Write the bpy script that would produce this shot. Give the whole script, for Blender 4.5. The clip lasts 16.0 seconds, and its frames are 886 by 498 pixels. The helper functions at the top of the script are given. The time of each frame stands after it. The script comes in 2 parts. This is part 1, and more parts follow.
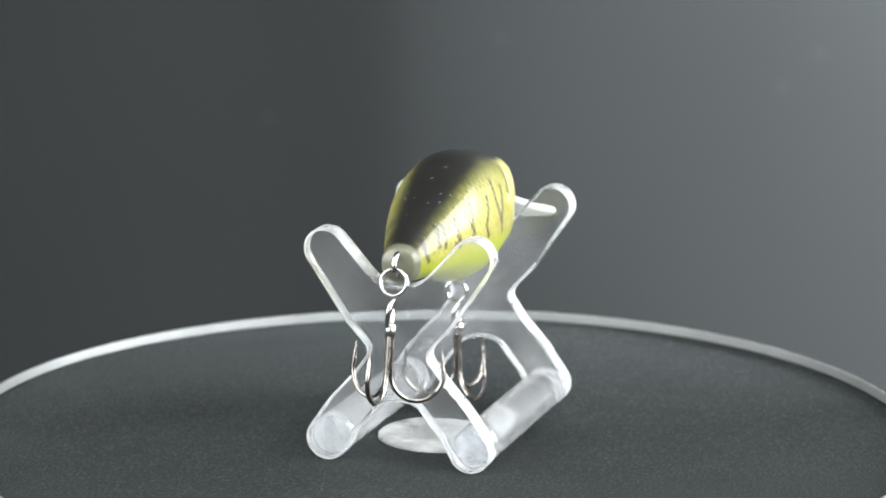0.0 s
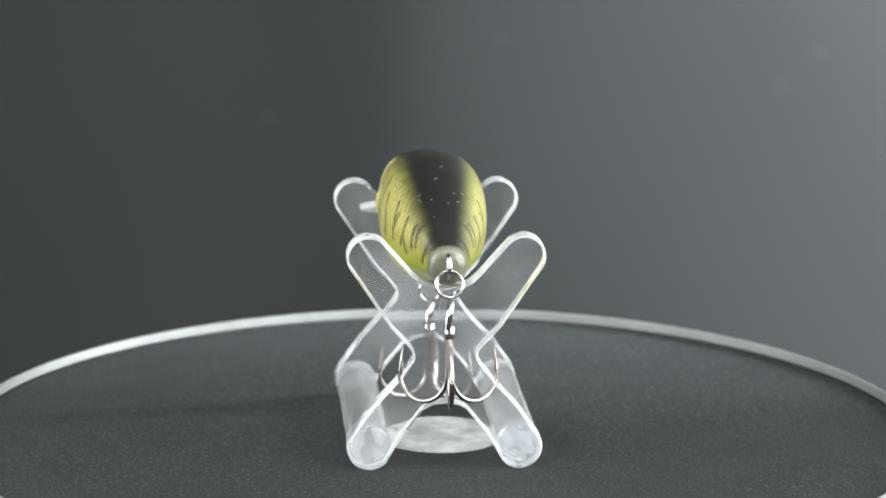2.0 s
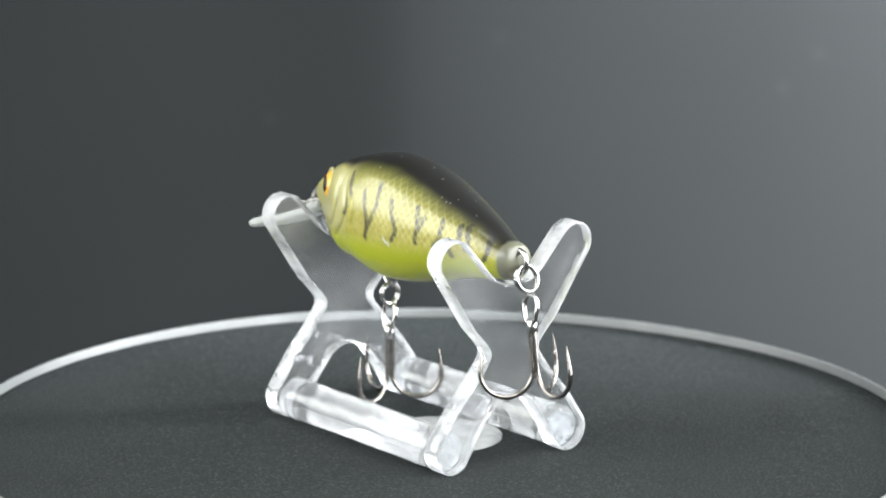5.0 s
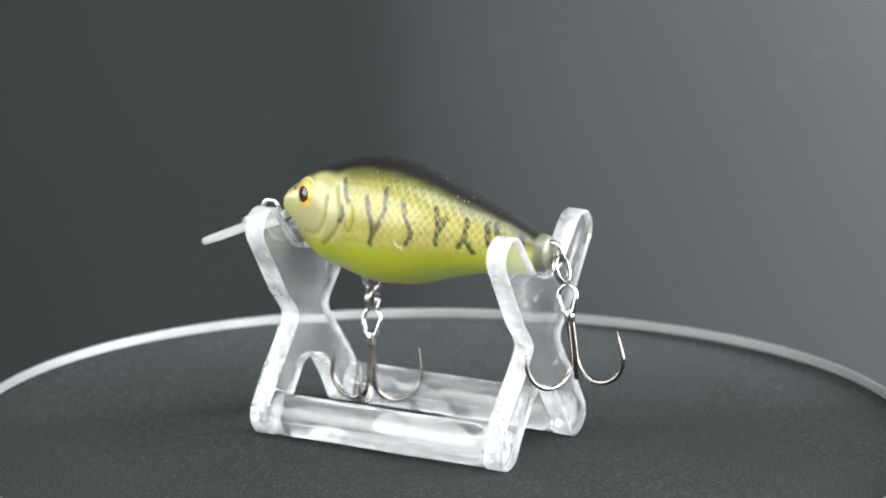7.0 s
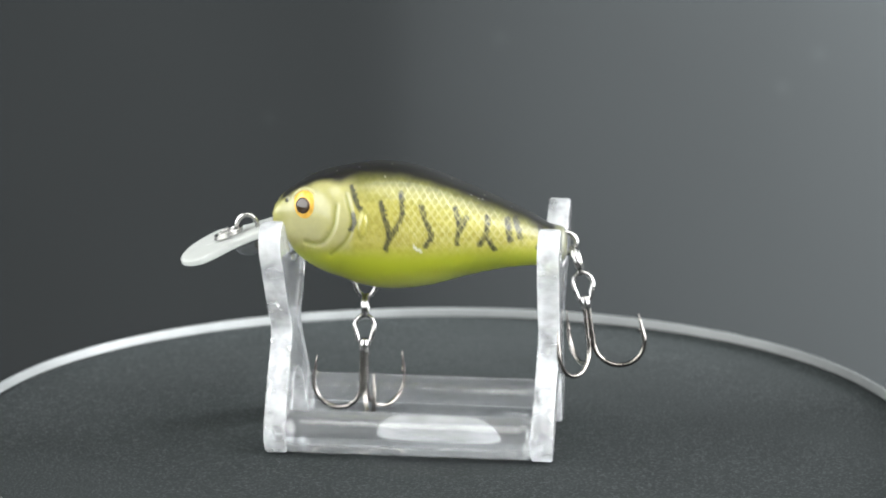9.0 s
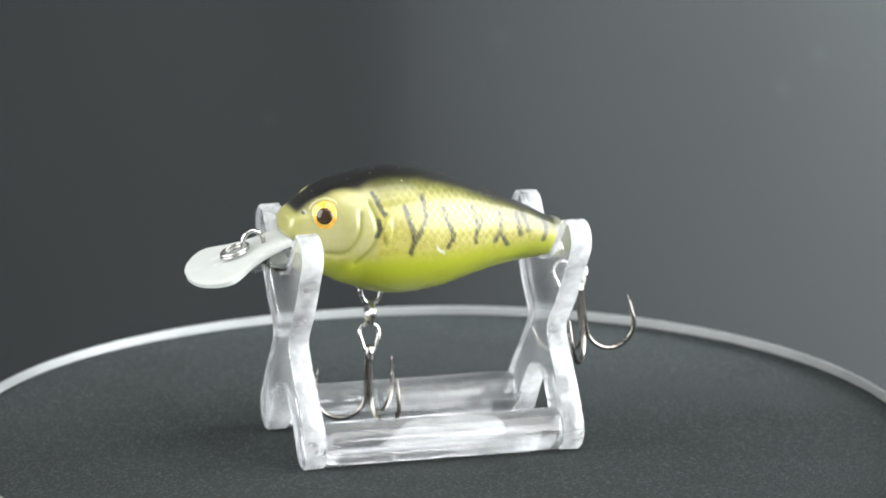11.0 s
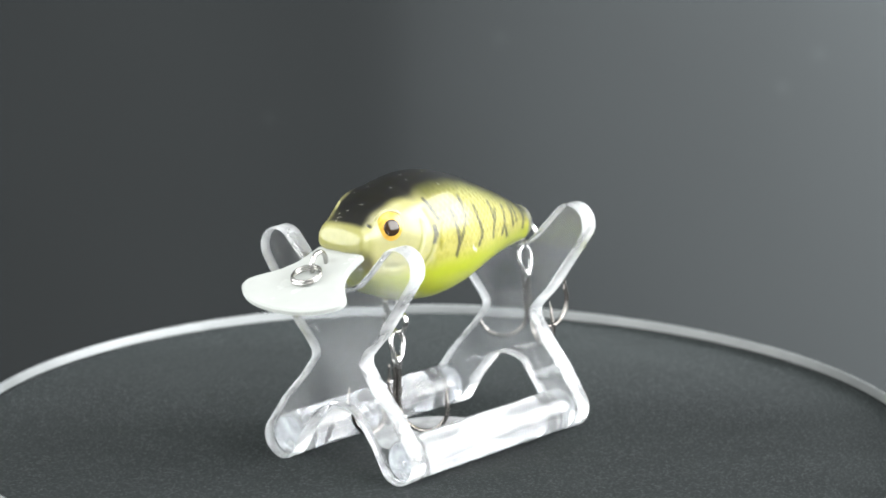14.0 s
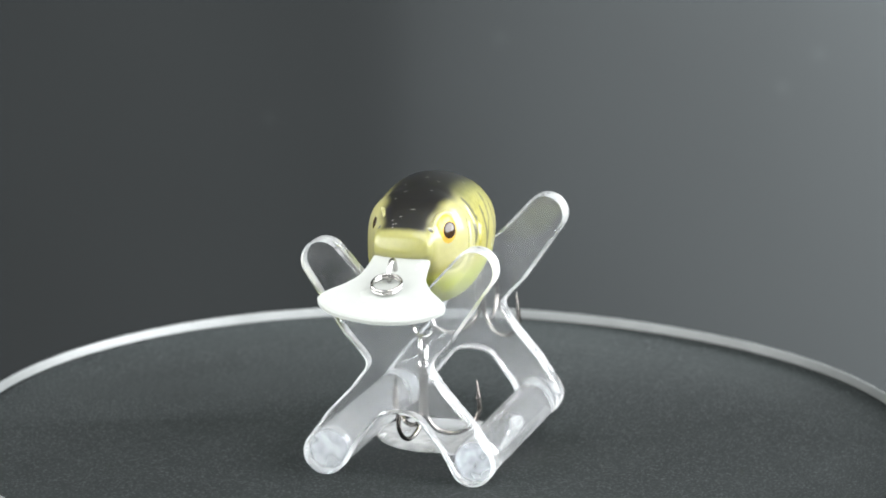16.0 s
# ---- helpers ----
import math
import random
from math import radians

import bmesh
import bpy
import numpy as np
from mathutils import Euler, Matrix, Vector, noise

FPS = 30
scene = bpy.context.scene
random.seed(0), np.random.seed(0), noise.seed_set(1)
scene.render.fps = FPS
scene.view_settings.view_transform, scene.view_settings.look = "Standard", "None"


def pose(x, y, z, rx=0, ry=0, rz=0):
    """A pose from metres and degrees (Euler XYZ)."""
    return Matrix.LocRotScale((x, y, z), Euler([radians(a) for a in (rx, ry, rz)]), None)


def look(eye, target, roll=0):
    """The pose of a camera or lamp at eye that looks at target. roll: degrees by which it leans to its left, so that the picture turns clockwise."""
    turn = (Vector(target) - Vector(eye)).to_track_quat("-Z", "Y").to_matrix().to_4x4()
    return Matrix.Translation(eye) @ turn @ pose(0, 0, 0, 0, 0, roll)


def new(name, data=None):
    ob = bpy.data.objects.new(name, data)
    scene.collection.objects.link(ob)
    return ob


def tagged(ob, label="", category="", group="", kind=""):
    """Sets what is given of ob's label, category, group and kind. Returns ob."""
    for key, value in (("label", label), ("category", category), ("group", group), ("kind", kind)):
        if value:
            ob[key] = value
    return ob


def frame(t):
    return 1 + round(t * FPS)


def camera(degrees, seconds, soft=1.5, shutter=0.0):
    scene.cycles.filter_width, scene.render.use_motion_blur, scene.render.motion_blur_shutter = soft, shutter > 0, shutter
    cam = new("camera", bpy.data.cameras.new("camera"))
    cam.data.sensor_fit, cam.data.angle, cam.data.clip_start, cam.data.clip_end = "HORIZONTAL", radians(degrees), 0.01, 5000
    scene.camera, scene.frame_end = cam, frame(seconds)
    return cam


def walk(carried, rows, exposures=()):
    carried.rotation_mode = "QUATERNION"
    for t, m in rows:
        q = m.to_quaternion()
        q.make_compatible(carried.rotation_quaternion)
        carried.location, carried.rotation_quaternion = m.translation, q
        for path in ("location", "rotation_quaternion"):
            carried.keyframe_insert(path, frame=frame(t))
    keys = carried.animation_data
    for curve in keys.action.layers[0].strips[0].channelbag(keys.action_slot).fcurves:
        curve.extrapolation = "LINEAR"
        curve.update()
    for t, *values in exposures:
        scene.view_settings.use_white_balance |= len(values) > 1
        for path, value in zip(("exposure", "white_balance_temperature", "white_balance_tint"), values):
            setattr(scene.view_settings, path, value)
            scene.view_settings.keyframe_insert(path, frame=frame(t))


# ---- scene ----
cam = camera(16.315, 16.0, soft=1.8)
cam.data.dof.use_dof, cam.data.dof.focus_distance, cam.data.dof.aperture_fstop = True, 0.525, 29.0
EYE = (0.0, -0.5376, 0.1551)
AIM = (0.000258, -0.01364, 0.03755)
ROLL = 0.437
walk(cam, [(0.0, look(EYE, AIM, ROLL)), (16.0, look(EYE, AIM, ROLL))])
scene.view_settings.exposure = 0.0

# ---- light: a dim room, three soft studio lamps and a lamp added for the backdrop ----
world = bpy.data.worlds.new("studio_room")
scene.world = world
world.use_nodes = True
world.node_tree.nodes["Background"].inputs[0].default_value = (0.92, 0.97, 1.0, 1)
world.node_tree.nodes["Background"].inputs[1].default_value = 0.12


def softbox(name, eye, target, wide, high, watts, colour):
    data = bpy.data.lights.new(name, "AREA")
    data.shape, data.size, data.size_y, data.energy, data.color = "RECTANGLE", wide, high, watts, colour
    lamp = new(name, data)
    lamp.matrix_world = look(eye, target)
    return lamp


softbox("softbox_key", (0.10, -0.25, 0.60), (0, 0, 0.02), 0.56, 0.44, 4.4, (1.0, 0.99, 0.97))
softbox("softbox_right", (0.39, -0.14, 0.19), (0, -0.07, 0.04), 0.74, 0.38, 10.3, (0.97, 0.99, 1.0))
softbox("softbox_left", (-0.39, -0.16, 0.19), (0, -0.07, 0.04), 0.70, 0.36, 6.0, (0.98, 1.0, 0.99))
# added unseen lamp that brightens the backdrop towards the right
softbox("backdrop_light", (0.33, 0.12, 0.19), (0.28, 0.31, 0.15), 0.12, 0.16, 28.5, (0.95, 0.98, 1.0))

MM = 0.001
SPIN_AT_9, SPIN = -5.76, 11.39   # degrees, degrees per second


# ---- materials ----
def material(name):
    m = bpy.data.materials.new(name)
    m.use_nodes = True
    return m, m.node_tree.nodes, m.node_tree.links, m.node_tree.nodes["Principled BSDF"]


def ramp(nodes, stops):
    r = nodes.new("ShaderNodeValToRGB")
    while len(r.color_ramp.elements) < len(stops):
        r.color_ramp.elements.new(0.5)
    for e, (p, c) in zip(r.color_ramp.elements, stops):
        e.position, e.color = p, (*c, 1)
    return r


def noise_node(nodes, links, scale, detail=3, space="Object"):
    co = nodes.new("ShaderNodeTexCoord")
    n = nodes.new("ShaderNodeTexNoise")
    n.inputs["Scale"].default_value, n.inputs["Detail"].default_value = scale, detail
    links.new(co.outputs[space], n.inputs["Vector"])
    return n


def bump(nodes, links, height, target, strength, distance):
    b = nodes.new("ShaderNodeBump")
    b.inputs["Strength"].default_value, b.inputs["Distance"].default_value = strength, distance
    links.new(height, b.inputs["Height"])
    links.new(b.outputs["Normal"], target.inputs["Normal"])


def felt_material():
    m, nodes, links, p = material("black_felt")
    big = noise_node(nodes, links, 60, 4)
    fine = noise_node(nodes, links, 2600, 2)
    speck = noise_node(nodes, links, 2300, 4)
    base = ramp(nodes, [(0.3, (0.0098, 0.0122, 0.0124)), (0.7, (0.0126, 0.0155, 0.0158))])
    links.new(big.outputs["Fac"], base.inputs["Fac"])
    lint = ramp(nodes, [(0.50, (0, 0, 0)), (0.80, (1, 1, 1))])
    links.new(speck.outputs["Fac"], lint.inputs["Fac"])
    mix = nodes.new("ShaderNodeMix")
    mix.data_type = "RGBA"
    links.new(lint.outputs["Color"], mix.inputs["Factor"])
    links.new(base.outputs["Color"], mix.inputs["A"])
    mix.inputs["B"].default_value = (0.048, 0.054, 0.055, 1)
    links.new(mix.outputs["Result"], p.inputs["Base Color"])
    p.inputs["Roughness"].default_value = 0.95
    p.inputs["Specular IOR Level"].default_value = 0.15
    bump(nodes, links, fine.outputs["Fac"], p, 0.08, 0.0003)
    return m


PALE_SPOTS = ((-0.0469, 0.287, 0.006), (0.1022, 0.2932, 0.0239), (0.0924, 0.292, 0.0147), (0.0153, 0.283, 0.029))   # small faint pale spots on the card


def backdrop_material():
    m, nodes, links, p = material("dark_grey_card")
    big = noise_node(nodes, links, 5, 3)
    fine = noise_node(nodes, links, 500, 3)
    base = ramp(nodes, [(0.3, (0.0056, 0.0064, 0.0066)), (0.7, (0.0074, 0.0085, 0.0088))])
    links.new(big.outputs["Fac"], base.inputs["Fac"])
    colour = base.outputs["Color"]
    where = nodes.new("ShaderNodeTexCoord")
    for spot in PALE_SPOTS:
        away = nodes.new("ShaderNodeVectorMath")
        away.operation = "DISTANCE"
        away.inputs[1].default_value = spot
        links.new(where.outputs["Object"], away.inputs[0])
        fade = nodes.new("ShaderNodeMapRange")
        fade.inputs["From Min"].default_value, fade.inputs["From Max"].default_value = 0.0003, 0.0028
        fade.inputs["To Min"].default_value, fade.inputs["To Max"].default_value = 0.28, 0.0
        links.new(away.outputs["Value"], fade.inputs["Value"])
        mix = nodes.new("ShaderNodeMix")
        mix.data_type = "RGBA"
        links.new(fade.outputs["Result"], mix.inputs["Factor"])
        links.new(colour, mix.inputs["A"])
        mix.inputs["B"].default_value = (0.014, 0.016, 0.016, 1)
        colour = mix.outputs["Result"]
    links.new(colour, p.inputs["Base Color"])
    p.inputs["Roughness"].default_value = 0.9
    p.inputs["Specular IOR Level"].default_value = 0.12
    bump(nodes, links, fine.outputs["Fac"], p, 0.2, 0.0004)
    return m


def plain(name, colour, rough, metal=0.0, scale=400, vary=0.08, relief=0.0):
    m, nodes, links, p = material(name)
    n = noise_node(nodes, links, scale, 3)
    r = ramp(nodes, [(0.3, tuple(c * (1 - vary) for c in colour)), (0.7, tuple(min(1, c * (1 + vary)) for c in colour))])
    links.new(n.outputs["Fac"], r.inputs["Fac"])
    links.new(r.outputs["Color"], p.inputs["Base Color"])
    p.inputs["Roughness"].default_value, p.inputs["Metallic"].default_value = rough, metal
    if relief:
        bump(nodes, links, n.outputs["Fac"], p, 0.4, relief)
    return m


def acrylic(name, haze, rough, colour=(0.97, 0.98, 1.0), wave=0.0, vary=0.4, scale=180, stretch=1.0, milk=(0.85, 0.87, 0.88)):
    """Clear acrylic with fine scratches and a little milky haze inside; in the clear parts the haze stands in for
    refracted lamp light.
    """
    m, nodes, links, p = material(name)
    p.inputs["Base Color"].default_value = (*colour, 1)
    p.inputs["Transmission Weight"].default_value = 1.0
    p.inputs["IOR"].default_value = 1.45
    n = noise_node(nodes, links, scale, 4)
    run = nodes.new("ShaderNodeMapping")
    run.inputs["Scale"].default_value = (1.0 / stretch, 1.0, 1.0)
    links.new(n.inputs["Vector"].links[0].from_socket, run.inputs["Vector"])
    links.new(run.outputs["Vector"], n.inputs["Vector"])
    r = nodes.new("ShaderNodeMapRange")
    r.inputs["To Min"].default_value, r.inputs["To Max"].default_value = rough * 0.6, rough * 1.4
    links.new(n.outputs["Fac"], r.inputs["Value"])
    links.new(r.outputs["Result"], p.inputs["Roughness"])
    if wave:
        bump(nodes, links, n.outputs["Fac"], p, 0.5, wave)
    d = nodes.new("ShaderNodeBsdfDiffuse")
    d.inputs["Color"].default_value = (*milk, 1)
    t = nodes.new("ShaderNodeBsdfTranslucent")
    t.inputs["Color"].default_value = (*milk, 1)
    half = nodes.new("ShaderNodeMixShader")
    half.inputs[0].default_value = 0.5
    links.new(d.outputs[0], half.inputs[1])
    links.new(t.outputs[0], half.inputs[2])
    cloud = nodes.new("ShaderNodeMapRange")
    cloud.inputs["From Min"].default_value, cloud.inputs["From Max"].default_value = 0.3, 0.7
    cloud.inputs["To Min"].default_value, cloud.inputs["To Max"].default_value = haze * (1 - vary), min(1.0, haze * (1 + vary))
    links.new(n.outputs["Fac"], cloud.inputs["Value"])
    mix = nodes.new("ShaderNodeMixShader")
    links.new(cloud.outputs["Result"], mix.inputs[0])
    links.new(p.outputs[0], mix.inputs[1])
    links.new(half.outputs[0], mix.inputs[2])
    links.new(mix.outputs[0], nodes["Material Output"].inputs["Surface"])
    return m


def lure_paint():
    """Black back, gold scaled flanks with dark bars, chartreuse belly, under clear lacquer. Masks come from the mesh."""
    m, nodes, links, p = material("lacquered_lure_paint")

    def mask(name):
        a = nodes.new("ShaderNodeAttribute")
        a.attribute_name = name
        return a.outputs["Fac"]

    def layer(below, colour, factor):
        mix = nodes.new("ShaderNodeMix")
        mix.data_type = "RGBA"
        links.new(factor, mix.inputs["Factor"])
        if hasattr(below, "links"):
            links.new(below, mix.inputs["A"])
        else:
            mix.inputs["A"].default_value = (*below, 1)
        mix.inputs["B"].default_value = (*colour, 1)
        return mix.outputs["Result"]

    n = noise_node(nodes, links, 900, 3)
    flank = ramp(nodes, [(0.35, (0.232, 0.212, 0.038)), (0.65, (0.314, 0.288, 0.070))])
    links.new(n.outputs["Fac"], flank.inputs["Fac"])
    c = layer(flank.outputs["Color"], (0.285, 0.325, 0.018), mask("belly"))
    c = layer(c, (0.088, 0.102, 0.014), mask("upper"))
    c = layer(c, (0.280, 0.272, 0.138), mask("head"))
    c = layer(c, (0.16, 0.165, 0.022), mask("groove"))
    c = layer(c, (0.52, 0.51, 0.27), mask("scale"))
    c = layer(c, (0.018, 0.020, 0.016), mask("stripe"))
    c = layer(c, (0.008, 0.008, 0.007), mask("back"))
    c = layer(c, (0.5, 0.5, 0.48), mask("dust"))
    c = layer(c, (0.115, 0.118, 0.085), mask("cap"))
    links.new(c, p.inputs["Base Color"])
    p.inputs["Roughness"].default_value = 0.45
    p.inputs["Metallic"].default_value = 0.03
    p.inputs["Coat Weight"].default_value = 0.65
    p.inputs["Coat Roughness"].default_value = 0.16
    p.inputs["Specular IOR Level"].default_value = 0.3
    p.inputs["Subsurface Weight"].default_value = 0.4
    p.inputs["Subsurface Radius"].default_value = (1.0, 1.0, 0.35)
    p.inputs["Subsurface Scale"].default_value = 0.004
    return m


FELT = felt_material()
CARD = backdrop_material()
WHITE = plain("white_turntable_plastic", (0.122, 0.130, 0.130), 0.45, scale=120, vary=0.10, relief=0.0001)
# haze in faces and rods paints in the softbox light they refract
CLEAR = acrylic("clear_acrylic", 0.082, 0.02, wave=0.0001, vary=0.85, scale=60)
# frosted cut, its patchy white also standing in for softbox reflections
EDGE = acrylic("sawn_acrylic_edge", 0.38, 0.07, wave=0.0006, vary=0.95, scale=140)
ROD = acrylic("clear_acrylic_rod", 0.13, 0.03, wave=0.0003, vary=0.8, scale=250, stretch=14.0)
# clear rod end; bluish milk paints in the light piped along the rod
ROD_END = acrylic("milky_rod_end_glow", 0.36, 0.1, (0.95, 0.98, 1.0), wave=0.0006, vary=0.75, scale=330, milk=(0.80, 0.84, 0.88))
LENS = acrylic("clear_acrylic_hub", 0.36, 0.08, (0.97, 0.97, 0.94), vary=0.6, scale=140)
PAINT = lure_paint()
LIP = acrylic("milky_lip_plastic", 0.90, 0.25, vary=0.04, milk=(0.60, 0.62, 0.60))
STEEL = plain("bright_nickel_wire", (0.46, 0.455, 0.44), 0.26, 1.0, 900, 0.12)
DARK = plain("black_nickel_hook_wire", (0.25, 0.235, 0.22), 0.24, 1.0, 700, 0.35)
IRIS = plain("orange_eye_foil", (0.64, 0.37, 0.06), 0.25, 0.2, 1500, 0.25)
ORBIT = plain("cream_lacquered_orbit", (0.30, 0.29, 0.13), 0.3, 0.0, 700, 0.12)
PUPIL = plain("black_pupil", (0.03, 0.018, 0.010), 0.06, 0.0, 500, 0.1)


# ---- mesh helpers ----
def part(name, bm, mat, parent, label="", smooth=True):
    me = bpy.data.meshes.new(name)
    bmesh.ops.recalc_face_normals(bm, faces=bm.faces)
    bm.to_mesh(me)
    bm.free()
    for mm in mat if isinstance(mat, (list, tuple)) else [mat]:
        me.materials.append(mm)
    if smooth:
        for f in me.polygons:
            f.use_smooth = True
    ob = new(name, me)
    ob.parent = parent
    if label:
        tagged(ob, label)
    return ob


def tube(bm, points, radius, sides=10, closed=False):
    """A round wire along points; radius: one number, or one for each point."""
    pts = [Vector(q) for q in points]
    n = len(pts)
    rad = radius if isinstance(radius, (list, tuple)) else [radius] * n
    rings, ref = [], None
    for i, q in enumerate(pts):
        a = pts[(i - 1) % n] if closed or i else q
        b = pts[(i + 1) % n] if closed or i < n - 1 else q
        d = (b - a).normalized()
        if ref is None:
            ref = d.orthogonal().normalized()
        ref = (ref - d * ref.dot(d)).normalized()
        side = d.cross(ref)
        rings.append([bm.verts.new(q + (ref * math.cos(s) + side * math.sin(s)) * rad[i])
                      for s in (2 * math.pi * k / sides for k in range(sides))])
    pairs = list(zip(rings, rings[1:]))
    if closed:
        a, b = rings[-1], rings[0]
        shift = min(range(sides), key=lambda s: sum((a[k].co - b[(k + s) % sides].co).length for k in range(sides)))
        pairs.append((a, b[shift:] + b[:shift]))
    for a, b in pairs:
        for k in range(sides):
            bm.faces.new((a[k], a[(k + 1) % sides], b[(k + 1) % sides], b[k]))
    if not closed:
        bm.faces.new(rings[0][::-1])
        bm.faces.new(rings[-1])
    return bm


def spun(bm, profile, steps, centre=(0, 0)):
    """A turned solid about z from (radius, height) points, open at both ends of the profile unless the radius is 0."""
    rows = []
    for r, z in profile:
        if r < 1e-9:
            rows.append([bm.verts.new((centre[0], centre[1], z))])
        else:
            rows.append([bm.verts.new((centre[0] + r * math.cos(a), centre[1] + r * math.sin(a), z))
                         for a in (2 * math.pi * k / steps for k in range(steps))])
    for a, b in zip(rows, rows[1:]):
        for k in range(steps):
            j = (k + 1) % steps
            if len(a) == 1:
                bm.faces.new((a[0], b[k], b[j]))
            elif len(b) == 1:
                bm.faces.new((a[k], b[0], a[j]))
            else:
                bm.faces.new((a[k], b[k], b[j], a[j]))
    return bm


def spline(knots, x):
    """Smooth interpolation of (x, value) knots."""
    if x <= knots[0][0]:
        return knots[0][1]
    if x >= knots[-1][0]:
        return knots[-1][1]
    for i in range(len(knots) - 1):
        x0, y0 = knots[i]
        x1, y1 = knots[i + 1]
        if x <= x1:
            def slope(j):
                if j <= 0 or j >= len(knots) - 1:
                    a, b = (0, 1) if j <= 0 else (-2, -1)
                    return (knots[b][1] - knots[a][1]) / (knots[b][0] - knots[a][0])
                return (knots[j + 1][1] - knots[j - 1][1]) / (knots[j + 1][0] - knots[j - 1][0])
            h = x1 - x0
            t = (x - x0) / h
            return ((2 * t ** 3 - 3 * t * t + 1) * y0 + (t ** 3 - 2 * t * t + t) * h * slope(i)
                    + (3 * t * t - 2 * t ** 3) * y1 + (t ** 3 - t * t) * h * slope(i + 1))
    return knots[-1][1]


def thing(name, x, y, z, label, category):
    ob = new(name)
    ob.empty_display_size = 0.01
    ob.matrix_world = pose(x * MM, y * MM, z * MM)
    return tagged(ob, label, category)


# ---- backdrop and table ----
TABLE = -0.092      # the table under the turntable; the disc lies at 0


def build_backdrop():
    """A sheet of dark card: flat on the table, curving up behind, with one soft upright fold."""
    bm = bmesh.new()
    sect = []
    for i in range(12):
        sect.append((-1.2 + i * 1.462 / 11, TABLE))
    for i in range(1, 15):
        a = i / 14 * math.pi / 2
        sect.append((0.262 + 0.018 * math.sin(a), TABLE + 0.018 * (1 - math.cos(a))))
    for i in range(1, 10):
        sect.append((0.28, TABLE + 0.018 + i * 0.13))
    nx = 121
    grid = []
    for y, z in sect:
        row = []
        for i in range(nx):
            x = -0.0073 + 1.2 * ((i - 60) / 60) ** 3
            lift = max(0.0, min(1.0, (z - TABLE) / 0.018))
            u = x + 0.0073
            r = math.sqrt(u * u + 0.016 ** 2)
            fold = 0.12 * r if u > 0 else 0.018 * (1 - math.exp(-r / 0.05)) - 0.02 * r - 0.0027
            row.append(bm.verts.new((x, y + fold * lift, z)))
        grid.append(row)
    for a, b in zip(grid, grid[1:]):
        for i in range(nx - 1):
            bm.faces.new((a[i], a[i + 1], b[i + 1], b[i]))
    ob = part("backdrop", bm, CARD, None)
    return tagged(ob, "dark grey card backdrop curving up behind the turntable", "backdrop", kind="structure")


build_backdrop()


# ---- turntable ----
DISC = 0.0869
WARP = ((0.00023, 0.00032), (0.00003, 0.00017), (-0.00014, 0.00015))


def warped(bm):
    """The thin disc is not quite flat: its edge rises and dips by a fraction of a millimetre round the turn."""
    for v in bm.verts:
        a, share = math.atan2(v.co.y, v.co.x), min(1.0, (math.hypot(v.co.x, v.co.y) / DISC)) ** 2.5
        v.co.z += share * sum(c * math.cos(k * a) + d * math.sin(k * a) for k, (c, d) in enumerate(WARP, 1))
    return bm


def build_turntable():
    base = thing("turntable", 0, 0, TABLE / MM, "round motorised turntable covered in black felt with a white rim", "turntable")
    up = -TABLE
    rad = DISC
    bm = spun(bmesh.new(), [(0, 0.0), (0.07, 0.0), (0.07, 0.006), (rad - 0.001, 0.012), (rad, 0.014), (rad, up - 0.0028),
                            (0, up - 0.0028)], 160)
    part("housing", bm, WHITE, base, "white plastic turntable housing")
    bm = spun(bmesh.new(), [(0.01125, up - 0.0020), (0.01125, up - 0.0001), (0.01135, up), (0.03, up), (0.045, up), (0.06, up), (0.072, up), (rad - 0.0034, up), (rad - 0.0018, up + 0.0005),
                            (rad - 0.0009, up + 0.0008), (rad - 0.0009, up - 0.0020), (0.01125, up - 0.0020)], 160)
    part("felt_cover", warped(bm), FELT, base, "black felt disc with pale lint specks")
    bm = spun(bmesh.new(), [(rad - 0.0008, up - 0.0021), (rad - 0.0008, up + 0.0022), (rad - 0.0006, up + 0.0025), (rad - 0.0003, up + 0.0025),
                            (rad - 0.0001, up + 0.0022), (rad - 0.0001, up - 0.0021), (rad - 0.0008, up - 0.0021)], 220)
    part("rim", warped(bm), WHITE, base, "thin raised whitish plastic rim")
    bm = spun(bmesh.new(), [(0, up - 0.0016), (0.0111, up - 0.0016), (0.0112, up - 0.0014), (0.0112, up + 0.00022), (0.01105, up + 0.00036), (0.0107, up + 0.00050),
                            (0.0102, up + 0.00068), (0.0096, up + 0.00080), (0.0088, up + 0.00083), (0.0080, up + 0.00070), (0.0066, up + 0.00058), (0, up + 0.00055)], 72)
    part("hub", bm, LENS, base, "low clear dome in the middle of the disc")
    return base


turntable = build_turntable()

# ---- lure stand ----
STAND_X, STAND_Y = -4.04, -0.81
HALF_GAP = 23.47     # from the middle to the middle of each end plate
THICK = 3.8


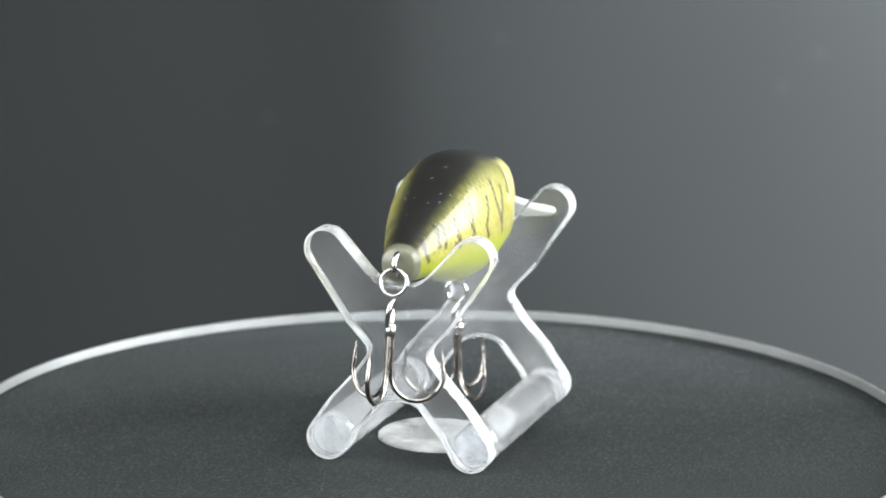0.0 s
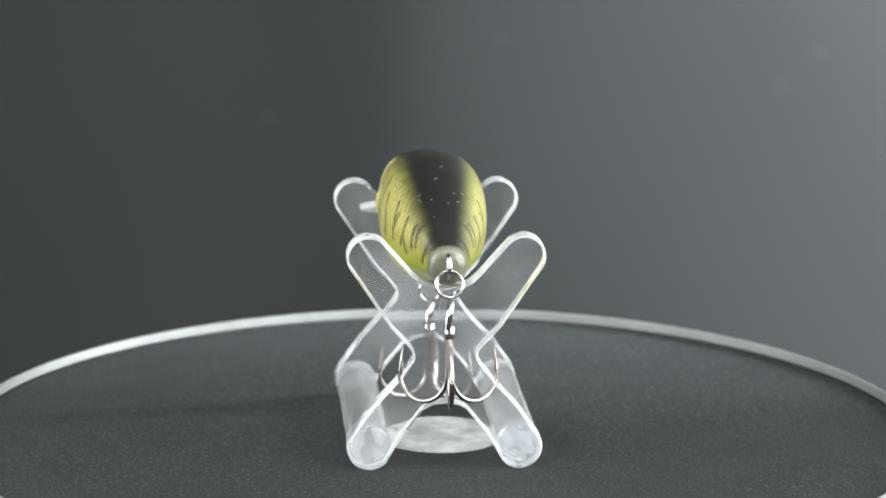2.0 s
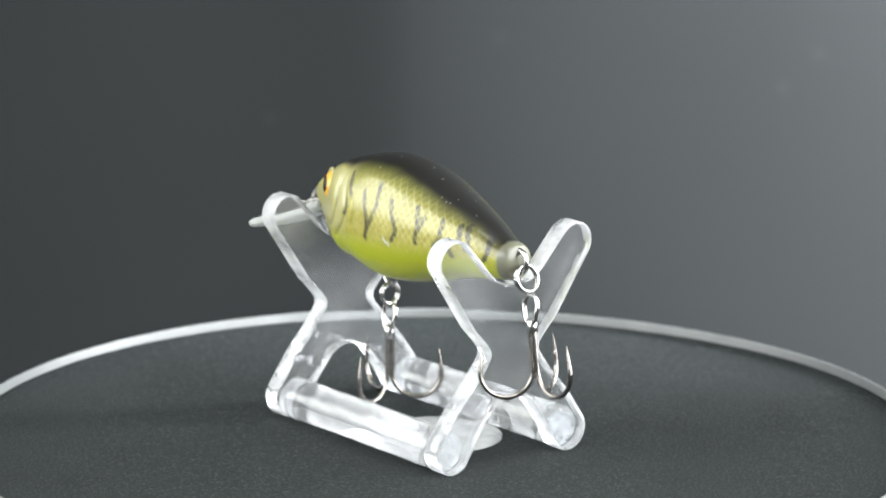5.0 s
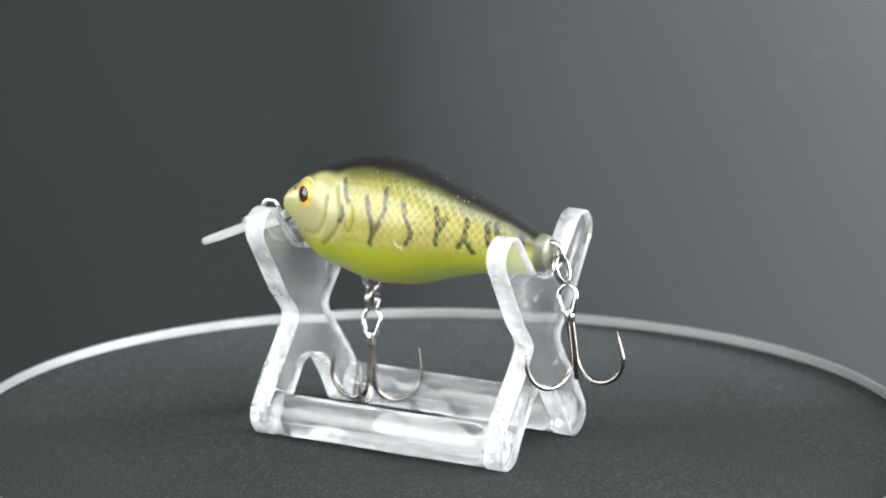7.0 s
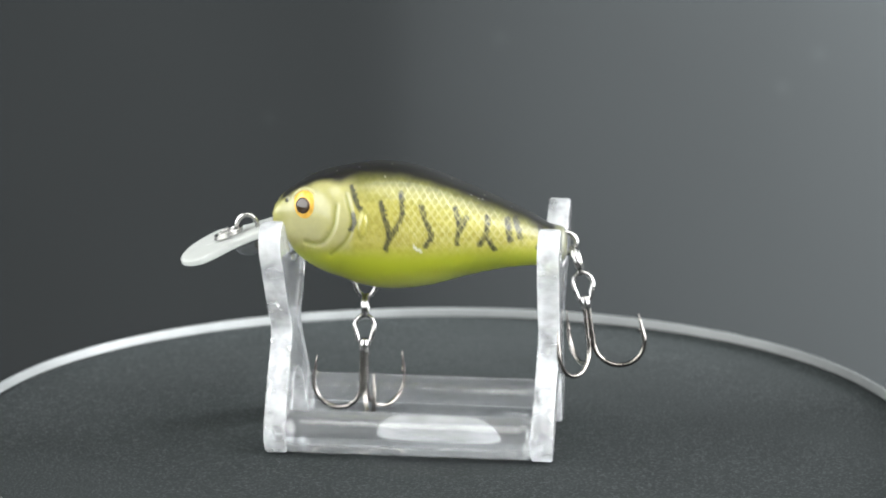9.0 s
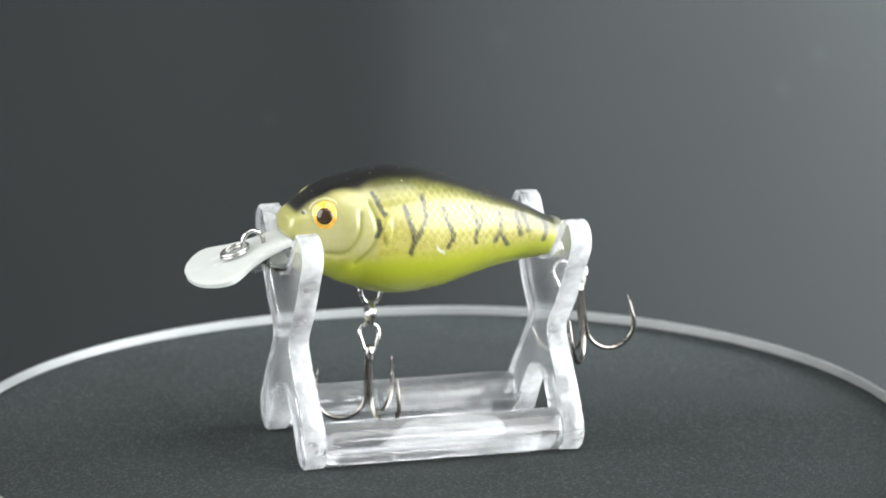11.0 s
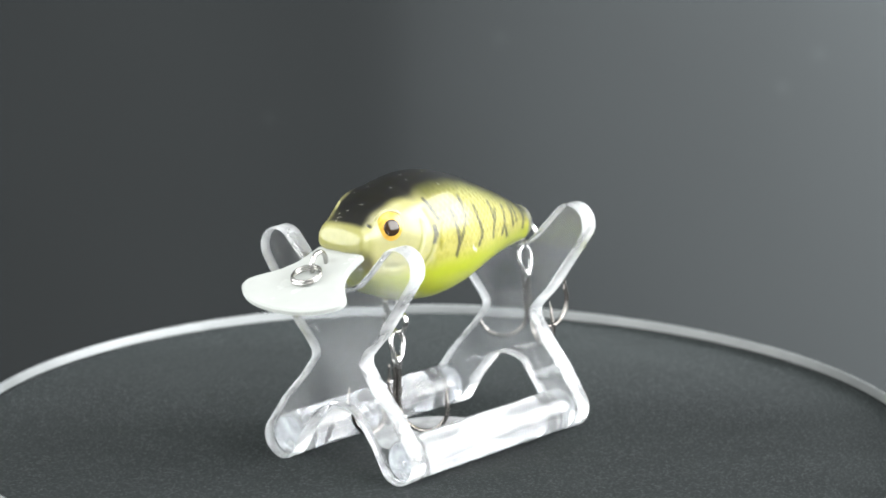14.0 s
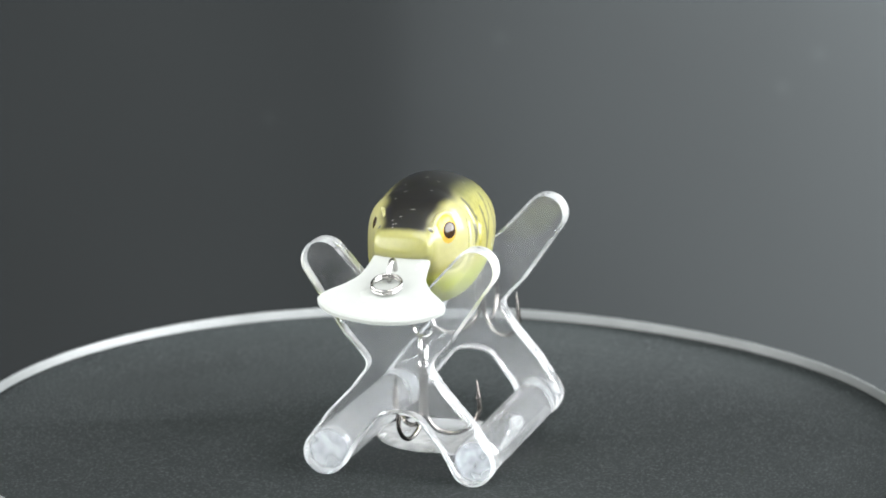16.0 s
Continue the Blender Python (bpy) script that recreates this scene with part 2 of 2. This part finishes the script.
def plate_outline():
    """Half of the X-shaped end plate, then mirrored: (across, up) in millimetres."""
    def arc(cx, cz, r, a0, a1, n):
        return [(cx + r * math.cos(radians(a0 + (a1 - a0) * k / n)), cz + r * math.sin(radians(a0 + (a1 - a0) * k / n))) for k in range(n + 1)]

    right = [(0.0, 32.3), (2.2, 32.55), (4.2, 33.5), (5.6, 34.8)]
    right += arc(13.4, 37.95, 3.75, 138, -38, 14)
    right += [(9.4, 25.3), (6.6, 22.3)] + arc(7.5, 20.4, 1.9, 155, 215, 5)
    right += [(8.4, 16.0), (12.6, 11.4)]
    right += arc(13.1, 3.9, 3.9, 40, -140, 16)
    right += [(7.6, 5.9), (5.0, 9.2)] + [(3.7, 10.8), (2.2, 11.6), (0.0, 11.9)]
    left = [(-a, b) for a, b in right[-2:0:-1]]
    return right + left


def end_plate(stand, x, lean):
    """One sawn acrylic X plate, clear on its faces and frosted on its cut edge."""
    out = plate_outline()
    bm = bmesh.new()
    tilt = Matrix.Rotation(radians(lean), 3, "Y")
    inset = 0.35
    n = len(out)

    def ring(d, shrink):
        pts = []
        for i, (a, b) in enumerate(out):
            p0, p1 = Vector(out[i - 1]), Vector(out[(i + 1) % n])
            t = (p1 - p0).normalized()
            nrm = Vector((t.y, -t.x))
            q = Vector((a, b)) + nrm * shrink
            pts.append(bm.verts.new(Vector((x, 0, 0)) * MM + tilt @ (Vector((d, q.x, q.y)) * MM)))
        return pts
    rows = [ring(-THICK / 2, inset), ring(-THICK / 2 + 0.3, 0), ring(THICK / 2 - 0.3, 0), ring(THICK / 2, inset)]
    for a, b in zip(rows, rows[1:]):
        for i in range(n):
            bm.faces.new((a[i], a[(i + 1) % n], b[(i + 1) % n], b[i])).material_index = 1
    f0 = bm.faces.new(rows[0][::-1])
    f1 = bm.faces.new(rows[-1])
    f0.material_index = f1.material_index = 0
    bm.normal_update()
    for f in (f0, f1):
        for e in f.edges:
            e.smooth = False
    for f in bm.faces:
        f.smooth = f.material_index == 1
    bmesh.ops.triangulate(bm, faces=[f0, f1])
    ob = part("end_plate", bm, [CLEAR, EDGE], stand, "X-shaped clear acrylic plate with frosted cut edges", smooth=False)
    return ob


def build_stand():
    stand = thing("lure_stand", STAND_X, STAND_Y, 0, "clear acrylic display stand with two X-shaped ends joined by round rods", "display stand")
    end_plate(stand, HALF_GAP, 1.1)
    end_plate(stand, -HALF_GAP, -1.1)
    for side in (-1, 1):
        bm = bmesh.new()
        half = HALF_GAP - THICK / 2 - 0.05
        r = 3.75
        rows = []
        for d, rr in ((-half, r - 0.4), (-half + 0.4, r), (-half + 2.5, r), (0, r), (half - 2.5, r), (half - 0.4, r), (half, r - 0.4)):
            rows.append([bm.verts.new((d * MM, (side * 13.1 + rr * math.cos(a)) * MM, (3.9 + rr * math.sin(a)) * MM))
                         for a in (2 * math.pi * k / 40 for k in range(40))])
        for a, b in zip(rows, rows[1:]):
            for k in range(40):
                bm.faces.new((a[k], a[(k + 1) % 40], b[(k + 1) % 40], b[k]))
        for f in (bm.faces.new(rows[0][::-1]), bm.faces.new(rows[-1])):
            f.material_index = 1
            for e in f.edges:
                e.smooth = False
        part("rod", bm, [ROD, ROD_END], stand, "round clear acrylic rod")
    return stand


stand = build_stand()

# ---- lure ----
LURE_Y = 0.0
TOP = [(-30.15, 40.15), (-29.95, 40.9), (-29.5, 42.3), (-28.0, 44.0), (-25.0, 46.1), (-21.5, 47.7), (-14.9, 49.5), (-8.5, 49.9), (-2.0, 48.6), (4.5, 46.2), (10.9, 43.6),
       (15.2, 41.7), (19.2, 39.6), (21.6, 38.9), (22.2, 37.6)]
LOW = [(-30.15, 39.95), (-29.95, 39.2), (-29.5, 38.6), (-28.0, 37.0), (-25.9, 33.6), (-21.6, 30.8), (-15.9, 28.5), (-11.9, 27.5), (-8.1, 27.3), (-2.0, 28.1), (4.6, 30.0),
       (11.0, 31.5), (18.3, 32.4), (21.6, 33.0), (22.2, 34.2)]
WIDE = [(-30.15, 1.2), (-29.95, 3.3), (-29.5, 4.7), (-28.0, 5.3), (-26.0, 5.9), (-24.0, 6.8), (-22.0, 7.8), (-20.0, 8.7), (-18.0, 9.2), (-12.0, 9.6), (-6.0, 9.5), (0.0, 8.8), (6.0, 7.4),
        (12.0, 5.7), (18.0, 3.9), (21.6, 3.0), (22.2, 1.8)]
BARS = [[(-15.4, 46.6), (-14.6, 44.6), (-13.7, 43.0)], [(-14.9, 42.2), (-14.6, 40.6), (-15.3, 39.4)], [(-10.1, 44.2), (-9.3, 41.4), (-8.4, 38.8), (-9.1, 36.2)],
        [(-6.7, 45.8), (-6.1, 42.3), (-7.4, 39.7), (-8.6, 38.0)], [(-3.1, 43.7), (-1.8, 40.3), (-1.0, 38.5), (-2.2, 36.8)],
        [(2.8, 43.2), (3.7, 40.8), (3.3, 37.3)], [(4.8, 41.7), (3.7, 39.5)], [(8.4, 41.8), (8.4, 38.7), (7.1, 37.0)], [(8.4, 38.3), (9.7, 36.1)],
        [(11.8, 41.2), (12.4, 37.5)], [(13.2, 41.2), (14.2, 38.0)], [(17.5, 39.8), (18.1, 37.6), (17.3, 36.1)]]
GILLS = [[(-18.0, 43.4), (-18.2, 39.5), (-20.6, 36.2), (-23.6, 36.4)], [(-16.3, 45.2), (-14.8, 40.9), (-15.9, 37.4), (-18.9, 34.7)]]


def near(path, x, z):
    """Distance in millimetres from (x, z) to a broken line."""
    best = 99.0
    for (x0, z0), (x1, z1) in zip(path, path[1:]):
        dx, dz = x1 - x0, z1 - z0
        t = max(0.0, min(1.0, ((x - x0) * dx + (z - z0) * dz) / (dx * dx + dz * dz)))
        best = min(best, math.hypot(x - x0 - t * dx, z - z0 - t * dz))
    return best


def rounded(path, rounds=3):
    """The broken line with its corners cut off again and again."""
    for _ in range(rounds):
        cut = [path[0]]
        for (x0, z0), (x1, z1) in zip(path, path[1:]):
            cut += [(0.75 * x0 + 0.25 * x1, 0.75 * z0 + 0.25 * z1), (0.25 * x0 + 0.75 * x1, 0.25 * z0 + 0.75 * z1)]
        path = cut + [path[-1]]
    return path


GILLS = [rounded(g) for g in GILLS]
BARS = [rounded(b, 1) for b in BARS]


def step(a, b, v):
    t = max(0.0, min(1.0, (v - a) / (b - a)))
    return t * t * (3 - 2 * t)


def build_body(lure):
    nx, na = 320, 176
    verts, faces = [], []
    masks = {k: [] for k in ("belly", "upper", "head", "scale", "groove", "stripe", "back", "dust", "cap")}
    for column in range(nx + 1):
        u = column / nx
        x = -30.15 + 52.35 * (u + 0.035 * math.sin(2 * math.pi * u) * -1)
        top, low, wide = spline(TOP, x), spline(LOW, x), spline(WIDE, x)
        mid, high = (top + low) / 2, (top - low) / 2
        for k in range(na):
            a = 2 * math.pi * k / na
            ca, sa = math.cos(a), math.sin(a)
            e = 2 / (2.25 + 0.9 * step(-17.0, -22.0, x))
            y = wide * math.copysign(abs(ca) ** e, ca)
            z = mid + high * math.copysign(abs(sa) ** e, sa)
            side = abs(y)
            wob = noise.noise(Vector((x * 0.35, y * 0.2, z * 0.5)))
            fine = noise.noise(Vector((x * 1.7, y * 1.0 + 9, z * 1.7)))
            # painted zones
            lat = 35.6 + 0.02 * (x + 5) + 0.5 * wob
            belly = step(lat + 2.0, lat - 2.2, z)
            width_of_back = spline([(-30, 3.7), (-24, 4.3), (-18, 5.4), (-8, 5.7), (4, 4.9), (14, 3.7), (21, 2.8)], x)
            hs = step(-14.0, -17.5, x)
            back = step(width_of_back + 2.4 - 1.0 * hs, width_of_back - 1.7 + 1.0 * hs, side + 0.5 * wob) * step(mid + 0.05 * high, mid + 0.4 * high, z) * step(-29.2, -27.7, x + 0.6 * (z - 43.4))
            head = step(-14.0, -16.0, x + 0.5 * wob) * step(34.0, 37.8, z)
            upper = 0.75 * (1 - 0.8 * hs) * step(mid + 0.3 * high, mid + 0.98 * high, z + 0.6 * wob)
            cap = step(19.6, 20.4, x)
            # scales: a lattice of pale lines
            on = step(-15.0, -12.5, x) * (0.3 + 0.7 * step(-11.0, -4.0, x)) * step(19.0, 15.0, x) * step(34.0, 39.5, z) * (1 - back)
            p, q = (x / 1.36 + z / 1.85), (x / 1.36 - z / 1.85)
            line = min(abs(p - round(p)), abs(q - round(q)))
            scale = on * (1 - step(0.04, 0.16, line)) * (0.75 + 0.5 * fine)
            d = min(near(b, x + 0.25 * fine, z) - (0.02 if i == 0 else 0.06) for i, b in enumerate(BARS)) if z > 34 else 9.0
            stripe = (1 - step(0.24, 0.56, d + 0.22 * fine)) * (0.88 + 0.3 * fine) * (1 - 0.62 * scale)
            nostril = math.hypot(x + 27.2, z - 43.5) if side > 2.4 else 9.0
            stripe = max(stripe, 1 - step(0.2, 0.45, nostril))
            nick = 0.9 * (1 - step(0.12, 0.3, near(((-4.2, 36.8), (-3.6, 36.1), (-2.9, 35.9)), x, z))) if y < 0 else 0.0
            fin = math.hypot((x + 13.2 - 0.08 * (z - 40.3)) / 0.8, (z - 40.3) / 2.3)
            g = min(near(b, x, z) for b in GILLS) if x < -12 else 9.0
            seam = abs(z - (38.2 - 0.02 * x))
            groove = 0.3 * step(-26.3, -28.0, x) * step(38.0, 40.0, z) + (1 - step(0.12, 0.5, g)) * 0.7 + 0.5 * step(1.35, 1.05, fin) * step(0.75, 1.0, fin) + (1 - step(0.03, 0.12, seam)) * 0.35 * step(-14, -12, x)
            dent = 0.22 * (1 - step(0.0, 0.8, g)) - 0.4 * step(1.1, 0.5, fin) + 0.25 * (1 - step(0.1, 0.5, nostril)) + 0.025 * on * (step(0.04, 0.22, line) - 1)
            brow = step(42.3, 42.9, z) * step(-24.0, -27.5, x)
            dent += 0.08 * brow
            grow = 1 - dent / max(2.0, wide)
            verts.append((x * MM, (LURE_Y + y * grow) * MM, (mid + (z - mid) * grow) * MM))
            for key, v in (("belly", belly), ("upper", upper), ("head", head * 0.72 * (1 - 0.7 * upper)), ("scale", scale * 0.48 * (1 - belly * 0.6)), ("groove", groove),
                           ("stripe", stripe), ("back", back), ("dust", 0.6 if back > 0.6 and random.random() < 0.0026 else nick), ("cap", cap)):
                masks[key].append(max(0.0, min(1.0, v)))
    for i in range(nx):
        for k in range(na):
            j = (k + 1) % na
            faces.append((i * na + k, i * na + j, (i + 1) * na + j, (i + 1) * na + k))
    faces.append(tuple(range(na))[::-1])
    faces.append(tuple(nx * na + k for k in range(na)))
    me = bpy.data.meshes.new("body")
    me.from_pydata(verts, [], faces)
    me.validate()
    bm = bmesh.new()
    bm.from_mesh(me)
    bmesh.ops.recalc_face_normals(bm, faces=bm.faces)
    bm.to_mesh(me)
    bm.free()
    for key, vals in masks.items():
        at = me.attributes.new(key, "FLOAT", "POINT")
        at.data.foreach_set("value", vals)
    me.materials.append(PAINT)
    for f in me.polygons:
        f.use_smooth = True
    ob = new("body", me)
    ob.parent = lure
    return tagged(ob, "plump fish-shaped body, black back, gold scaled flanks, chartreuse belly")


def build_eye(lure, body, side):
    centre = Vector((-23.7, LURE_Y + (5.5 if side > 0 else -6.2), 42.9)) * MM
    out = Vector((-0.52, side * 1.0, 0.16)).normalized()
    turn = out.to_track_quat("Z", "Y").to_matrix().to_4x4()
    place = Matrix.Translation(centre) @ turn @ Matrix.Diagonal((1.12, 1.12, 1.0, 1.0))
    bm = spun(bmesh.new(), [(0, 1.05 * MM), (0.6 * MM, 1.0 * MM), (1.1 * MM, 0.87 * MM), (1.7 * MM, 0.60 * MM), (2.1 * MM, 0.30 * MM), (2.45 * MM, 0), (2.6 * MM, -1.0 * MM)], 40)
    bm.transform(place)
    eye = part("eye", bm, IRIS, body, "glossy orange eye with a black pupil")
    bm = spun(bmesh.new(), [(0, 1.13 * MM), (0.5 * MM, 1.1 * MM), (0.95 * MM, 1.03 * MM), (1.28 * MM, 0.93 * MM), (1.34 * MM, 0.5 * MM)], 32)
    bm.transform(place)
    part("pupil", bm, PUPIL, eye)
    bm = bmesh.new()
    tube(bm, [Vector((2.55 * math.cos(a), 2.55 * math.sin(a), -0.15)) * MM for a in (2 * math.pi * k / 40 for k in range(40))], 0.34 * MM, 8, True)
    bm.transform(place)
    part("eye_socket", bm, ORBIT, eye, "pale cream raised ring round the eye")


def ring_points(centre, axis, radius, n=36, squash=1.0):
    axis = Vector(axis).normalized()
    a = axis.orthogonal().normalized()
    b = axis.cross(a)
    return [Vector(centre) + (a * math.cos(2 * math.pi * k / n) + b * math.sin(2 * math.pi * k / n) * squash) * radius for k in range(n)]


def split_ring(lure, centre, axis, radius):
    """Two close turns of flat wire."""
    bm = bmesh.new()
    c, ax = Vector(centre) * MM, Vector(axis).normalized()
    for s in (-1, 1):
        tube(bm, ring_points(c + ax * s * 0.27 * MM, axis, radius * MM), 0.30 * MM, 8, True)
    return part("split_ring", bm, STEEL, lure, "bright steel split ring")


def treble(lure, place, turn):
    """A treble hook that hangs from its eye at the origin of place, three barbed bends 120 degrees apart."""
    bm = bmesh.new()
    r = 0.43
    gape, low = 9.6, -13.2
    loop = [Vector((0, 0.35 * math.cos(a), -2.2)) + Vector((1.75 * math.sin(a), 0, 2.0 * math.cos(a) - (0.9 if abs(math.sin(a)) < 0.7 and math.cos(a) < 0 else 0)))
            for a in (2 * math.pi * k / 26 for k in range(26))]
    tube(bm, [q * MM for q in loop], r * MM, 8, True)
    eye = part("treble_hook", bm, STEEL, lure, "treble hook of bright bent wire")
    eye.matrix_basis = place
    for k in range(3):
        a = radians(turn + 120 * k)
        out = Vector((math.cos(a), math.sin(a), 0))
        pts, rad = [], []
        for i in range(8):
            s = i / 7
            pts.append(out * (0.42 + 0.12 * s) + Vector((0, 0, -4.6 + (low + 4.6) * s)))
            rad.append(r)
        rr = (gape - 0.5) / 2
        for i in range(1, 19):
            b = math.pi * i / 18
            pts.append(out * (0.54 + rr - rr * math.cos(b)) + Vector((0, 0, low - rr * 0.98 * math.sin(b))))
            rad.append(r)
        for i in range(1, 8):
            s = i / 7
            pts.append(out * (0.54 + 2 * rr - 0.55 * s) + Vector((0, 0, low + 4.9 * s)))
            rad.append(r * (1.0 - 0.93 * s ** 1.6))
        bm = bmesh.new()
        tube(bm, [q * MM for q in pts], [q * MM for q in rad], 10)
        base = out * (0.30 + 2 * rr) + Vector((0, 0, low + 2.2))
        tube(bm, [base * MM, (base + out * -0.75 + Vector((0, 0, -1.2))) * MM], [0.26 * MM, 0.03 * MM], 6)
        part("hook", bm, DARK, eye, "barbed black nickel hook bend")
    bm = bmesh.new()
    tube(bm, [Vector((0, 0, z)) * MM for z in (-4.3, -4.6, -6.6, -6.9)], [0.5 * MM, 0.95 * MM, 0.95 * MM, 0.6 * MM], 12)
    part("collar", bm, STEEL, eye, "brazed collar of the treble")


def build_lip(lure):
    bm = bmesh.new()
    half = [(0, 5.0), (3, 5.2), (6, 5.9), (9, 7.7), (11.2, 9.8), (12.6, 10.8), (13.6, 10.9), (14.6, 10.4), (15.9, 9.2), (17.3, 6.9), (18.3, 3.7), (18.7, 0.0)]
    fine = [(u, spline(half, u)) for u in [18.7 * (1 - (1 - k / 60) ** 1.6) for k in range(61)]]
    out = [(u, v) for u, v in fine] + [(u, -v) for u, v in fine[-2::-1]]
    tilt, roll = radians(21.4), radians(1.0)
    rows = []
    for t, inset in ((-0.62, 0.35), (-0.35, 0.0), (0.35, 0.0), (0.62, 0.35)):
        row = []
        for u, v in out:
            uu, vv = u - inset * (u / 18.7), v - math.copysign(min(inset, abs(v)), v)
            row.append(bm.verts.new(Vector((-29.2 - uu * math.cos(tilt) + t * -math.sin(tilt), LURE_Y + vv, 38.3 - uu * math.sin(tilt) + t * math.cos(tilt) + vv * math.sin(roll))) * MM))
        rows.append(row)
    n = len(out)
    for a, b in zip(rows, rows[1:]):
        for i in range(n):
            bm.faces.new((a[i], a[(i + 1) % n], b[(i + 1) % n], b[i]))
    caps = [bm.faces.new(rows[0][::-1]), bm.faces.new(rows[-1])]
    bm.normal_update()
    bmesh.ops.triangulate(bm, faces=caps)
    lip = part("diving_lip", bm, LIP, lure, "milky white plastic diving lip", smooth=False)
    # the socket under the snout that holds the lip
    bm = bmesh.new()
    tube(bm, [Vector(q) * MM for q in ((-33.6, LURE_Y, 34.3), (-31, LURE_Y, 34.0), (-28, LURE_Y - 0.6, 35.0), (-25.5, LURE_Y, 36.5))],
         [0.6 * MM, 2.0 * MM, 2.8 * MM, 3.0 * MM], 18)
    part("lip_socket", bm, CLEAR, lip, "clear plastic socket of the lip")
    bm = bmesh.new()
    arcs = [[bm.verts.new(Vector((-34.8 + 2.9 * math.cos(a), LURE_Y + w, 35.2 + 3.0 * math.sin(a))) * MM) for a in (math.pi * (1 + k / 18) for k in range(19))] for w in (-0.6, 0.6)]
    for k in range(18):
        bm.faces.new((arcs[0][k], arcs[0][k + 1], arcs[1][k + 1], arcs[1][k]))
    for arc in arcs:
        bm.faces.new(arc)
    bm.faces.new((arcs[0][0], arcs[1][0], arcs[1][-1], arcs[0][-1]))
    part("rib", bm, CLEAR, lip, "clear rounded rib under the lip", smooth=False)
    # wire loop standing on the lip, with its split ring lying on it
    bm = bmesh.new()
    mid = Vector((-35.0, LURE_Y, 37.3))
    tube(bm, [(mid + Vector((1.9 * math.cos(a), 0, 2.3 * math.sin(a)))) * MM for a in (radians(-25 + 230 * k / 20) for k in range(21))], 0.42 * MM, 8)
    part("line_tie", bm, STEEL, lip, "bright wire line tie")
    bm = bmesh.new()
    for s in (0.0, 0.5):
        c = Vector((-38.3, LURE_Y, 35.9 + s)) * MM
        tube(bm, ring_points(c, (math.sin(-tilt), 0, math.cos(tilt)), 2.5 * MM), 0.27 * MM, 8, True)
    part("split_ring", bm, STEEL, lip, "bright steel split ring on the line tie")


def build_lure():
    lure = thing("fishing_lure", 0, 0, 0, "gold and chartreuse crankbait lure with black back and two treble hooks", "fishing lure")
    lure.matrix_basis = pose(0, -0.89 * MM, 0.3 * MM, 0, 0.3, 0.9)
    body = build_body(lure)
    build_eye(lure, body, -1)
    build_eye(lure, body, 1)
    build_lip(lure)
    # belly hanger
    bm = bmesh.new()
    tube(bm, [(Vector((-13.55, LURE_Y, 28.3)) + Vector((2.0 * math.cos(a), 0, 3.0 * math.sin(a)))) * MM for a in (radians(180 + 180 * k / 16) for k in range(17))], 0.5 * MM, 8)
    part("belly_hanger", bm, STEEL, lure, "bright wire loop under the belly")
    split_ring(lure, (-13.65, LURE_Y, 23.6), (1, 0.0, 0.0), 1.9)
    treble(lure, pose(-13.75 * MM, LURE_Y * MM, 21.9 * MM, 0, 0, 0), 47)
    # tail hanger
    bm = bmesh.new()
    tube(bm, [(Vector((22.0, LURE_Y, 36.2)) + Vector((1.9 * math.cos(a), 0, 1.9 * math.sin(a)))) * MM for a in (radians(110 - 220 * k / 16) for k in range(17))], 0.5 * MM, 8)
    part("tail_hanger", bm, STEEL, lure, "bright wire loop at the tail")
    split_ring(lure, (24.0, LURE_Y, 33.5), (1, 0, 0.35), 2.3)
    treble(lure, pose(24.9 * MM, LURE_Y * MM, 31.0 * MM, -0.5, -8.5, 0), -3)
    return lure


lure = build_lure()


# ---- movement ----
def motions():
    """Everything on the turntable turns with it about the z axis."""
    for ob in (turntable, stand, lure):
        start = ob.matrix_basis.copy()
        rows = []
        for k in range(33):
            t = k * 0.5
            rows.append((t, Matrix.Rotation(radians(SPIN_AT_9 + SPIN * (t - 9.0)), 4, "Z") @ start))
        walk(ob, rows)


motions()
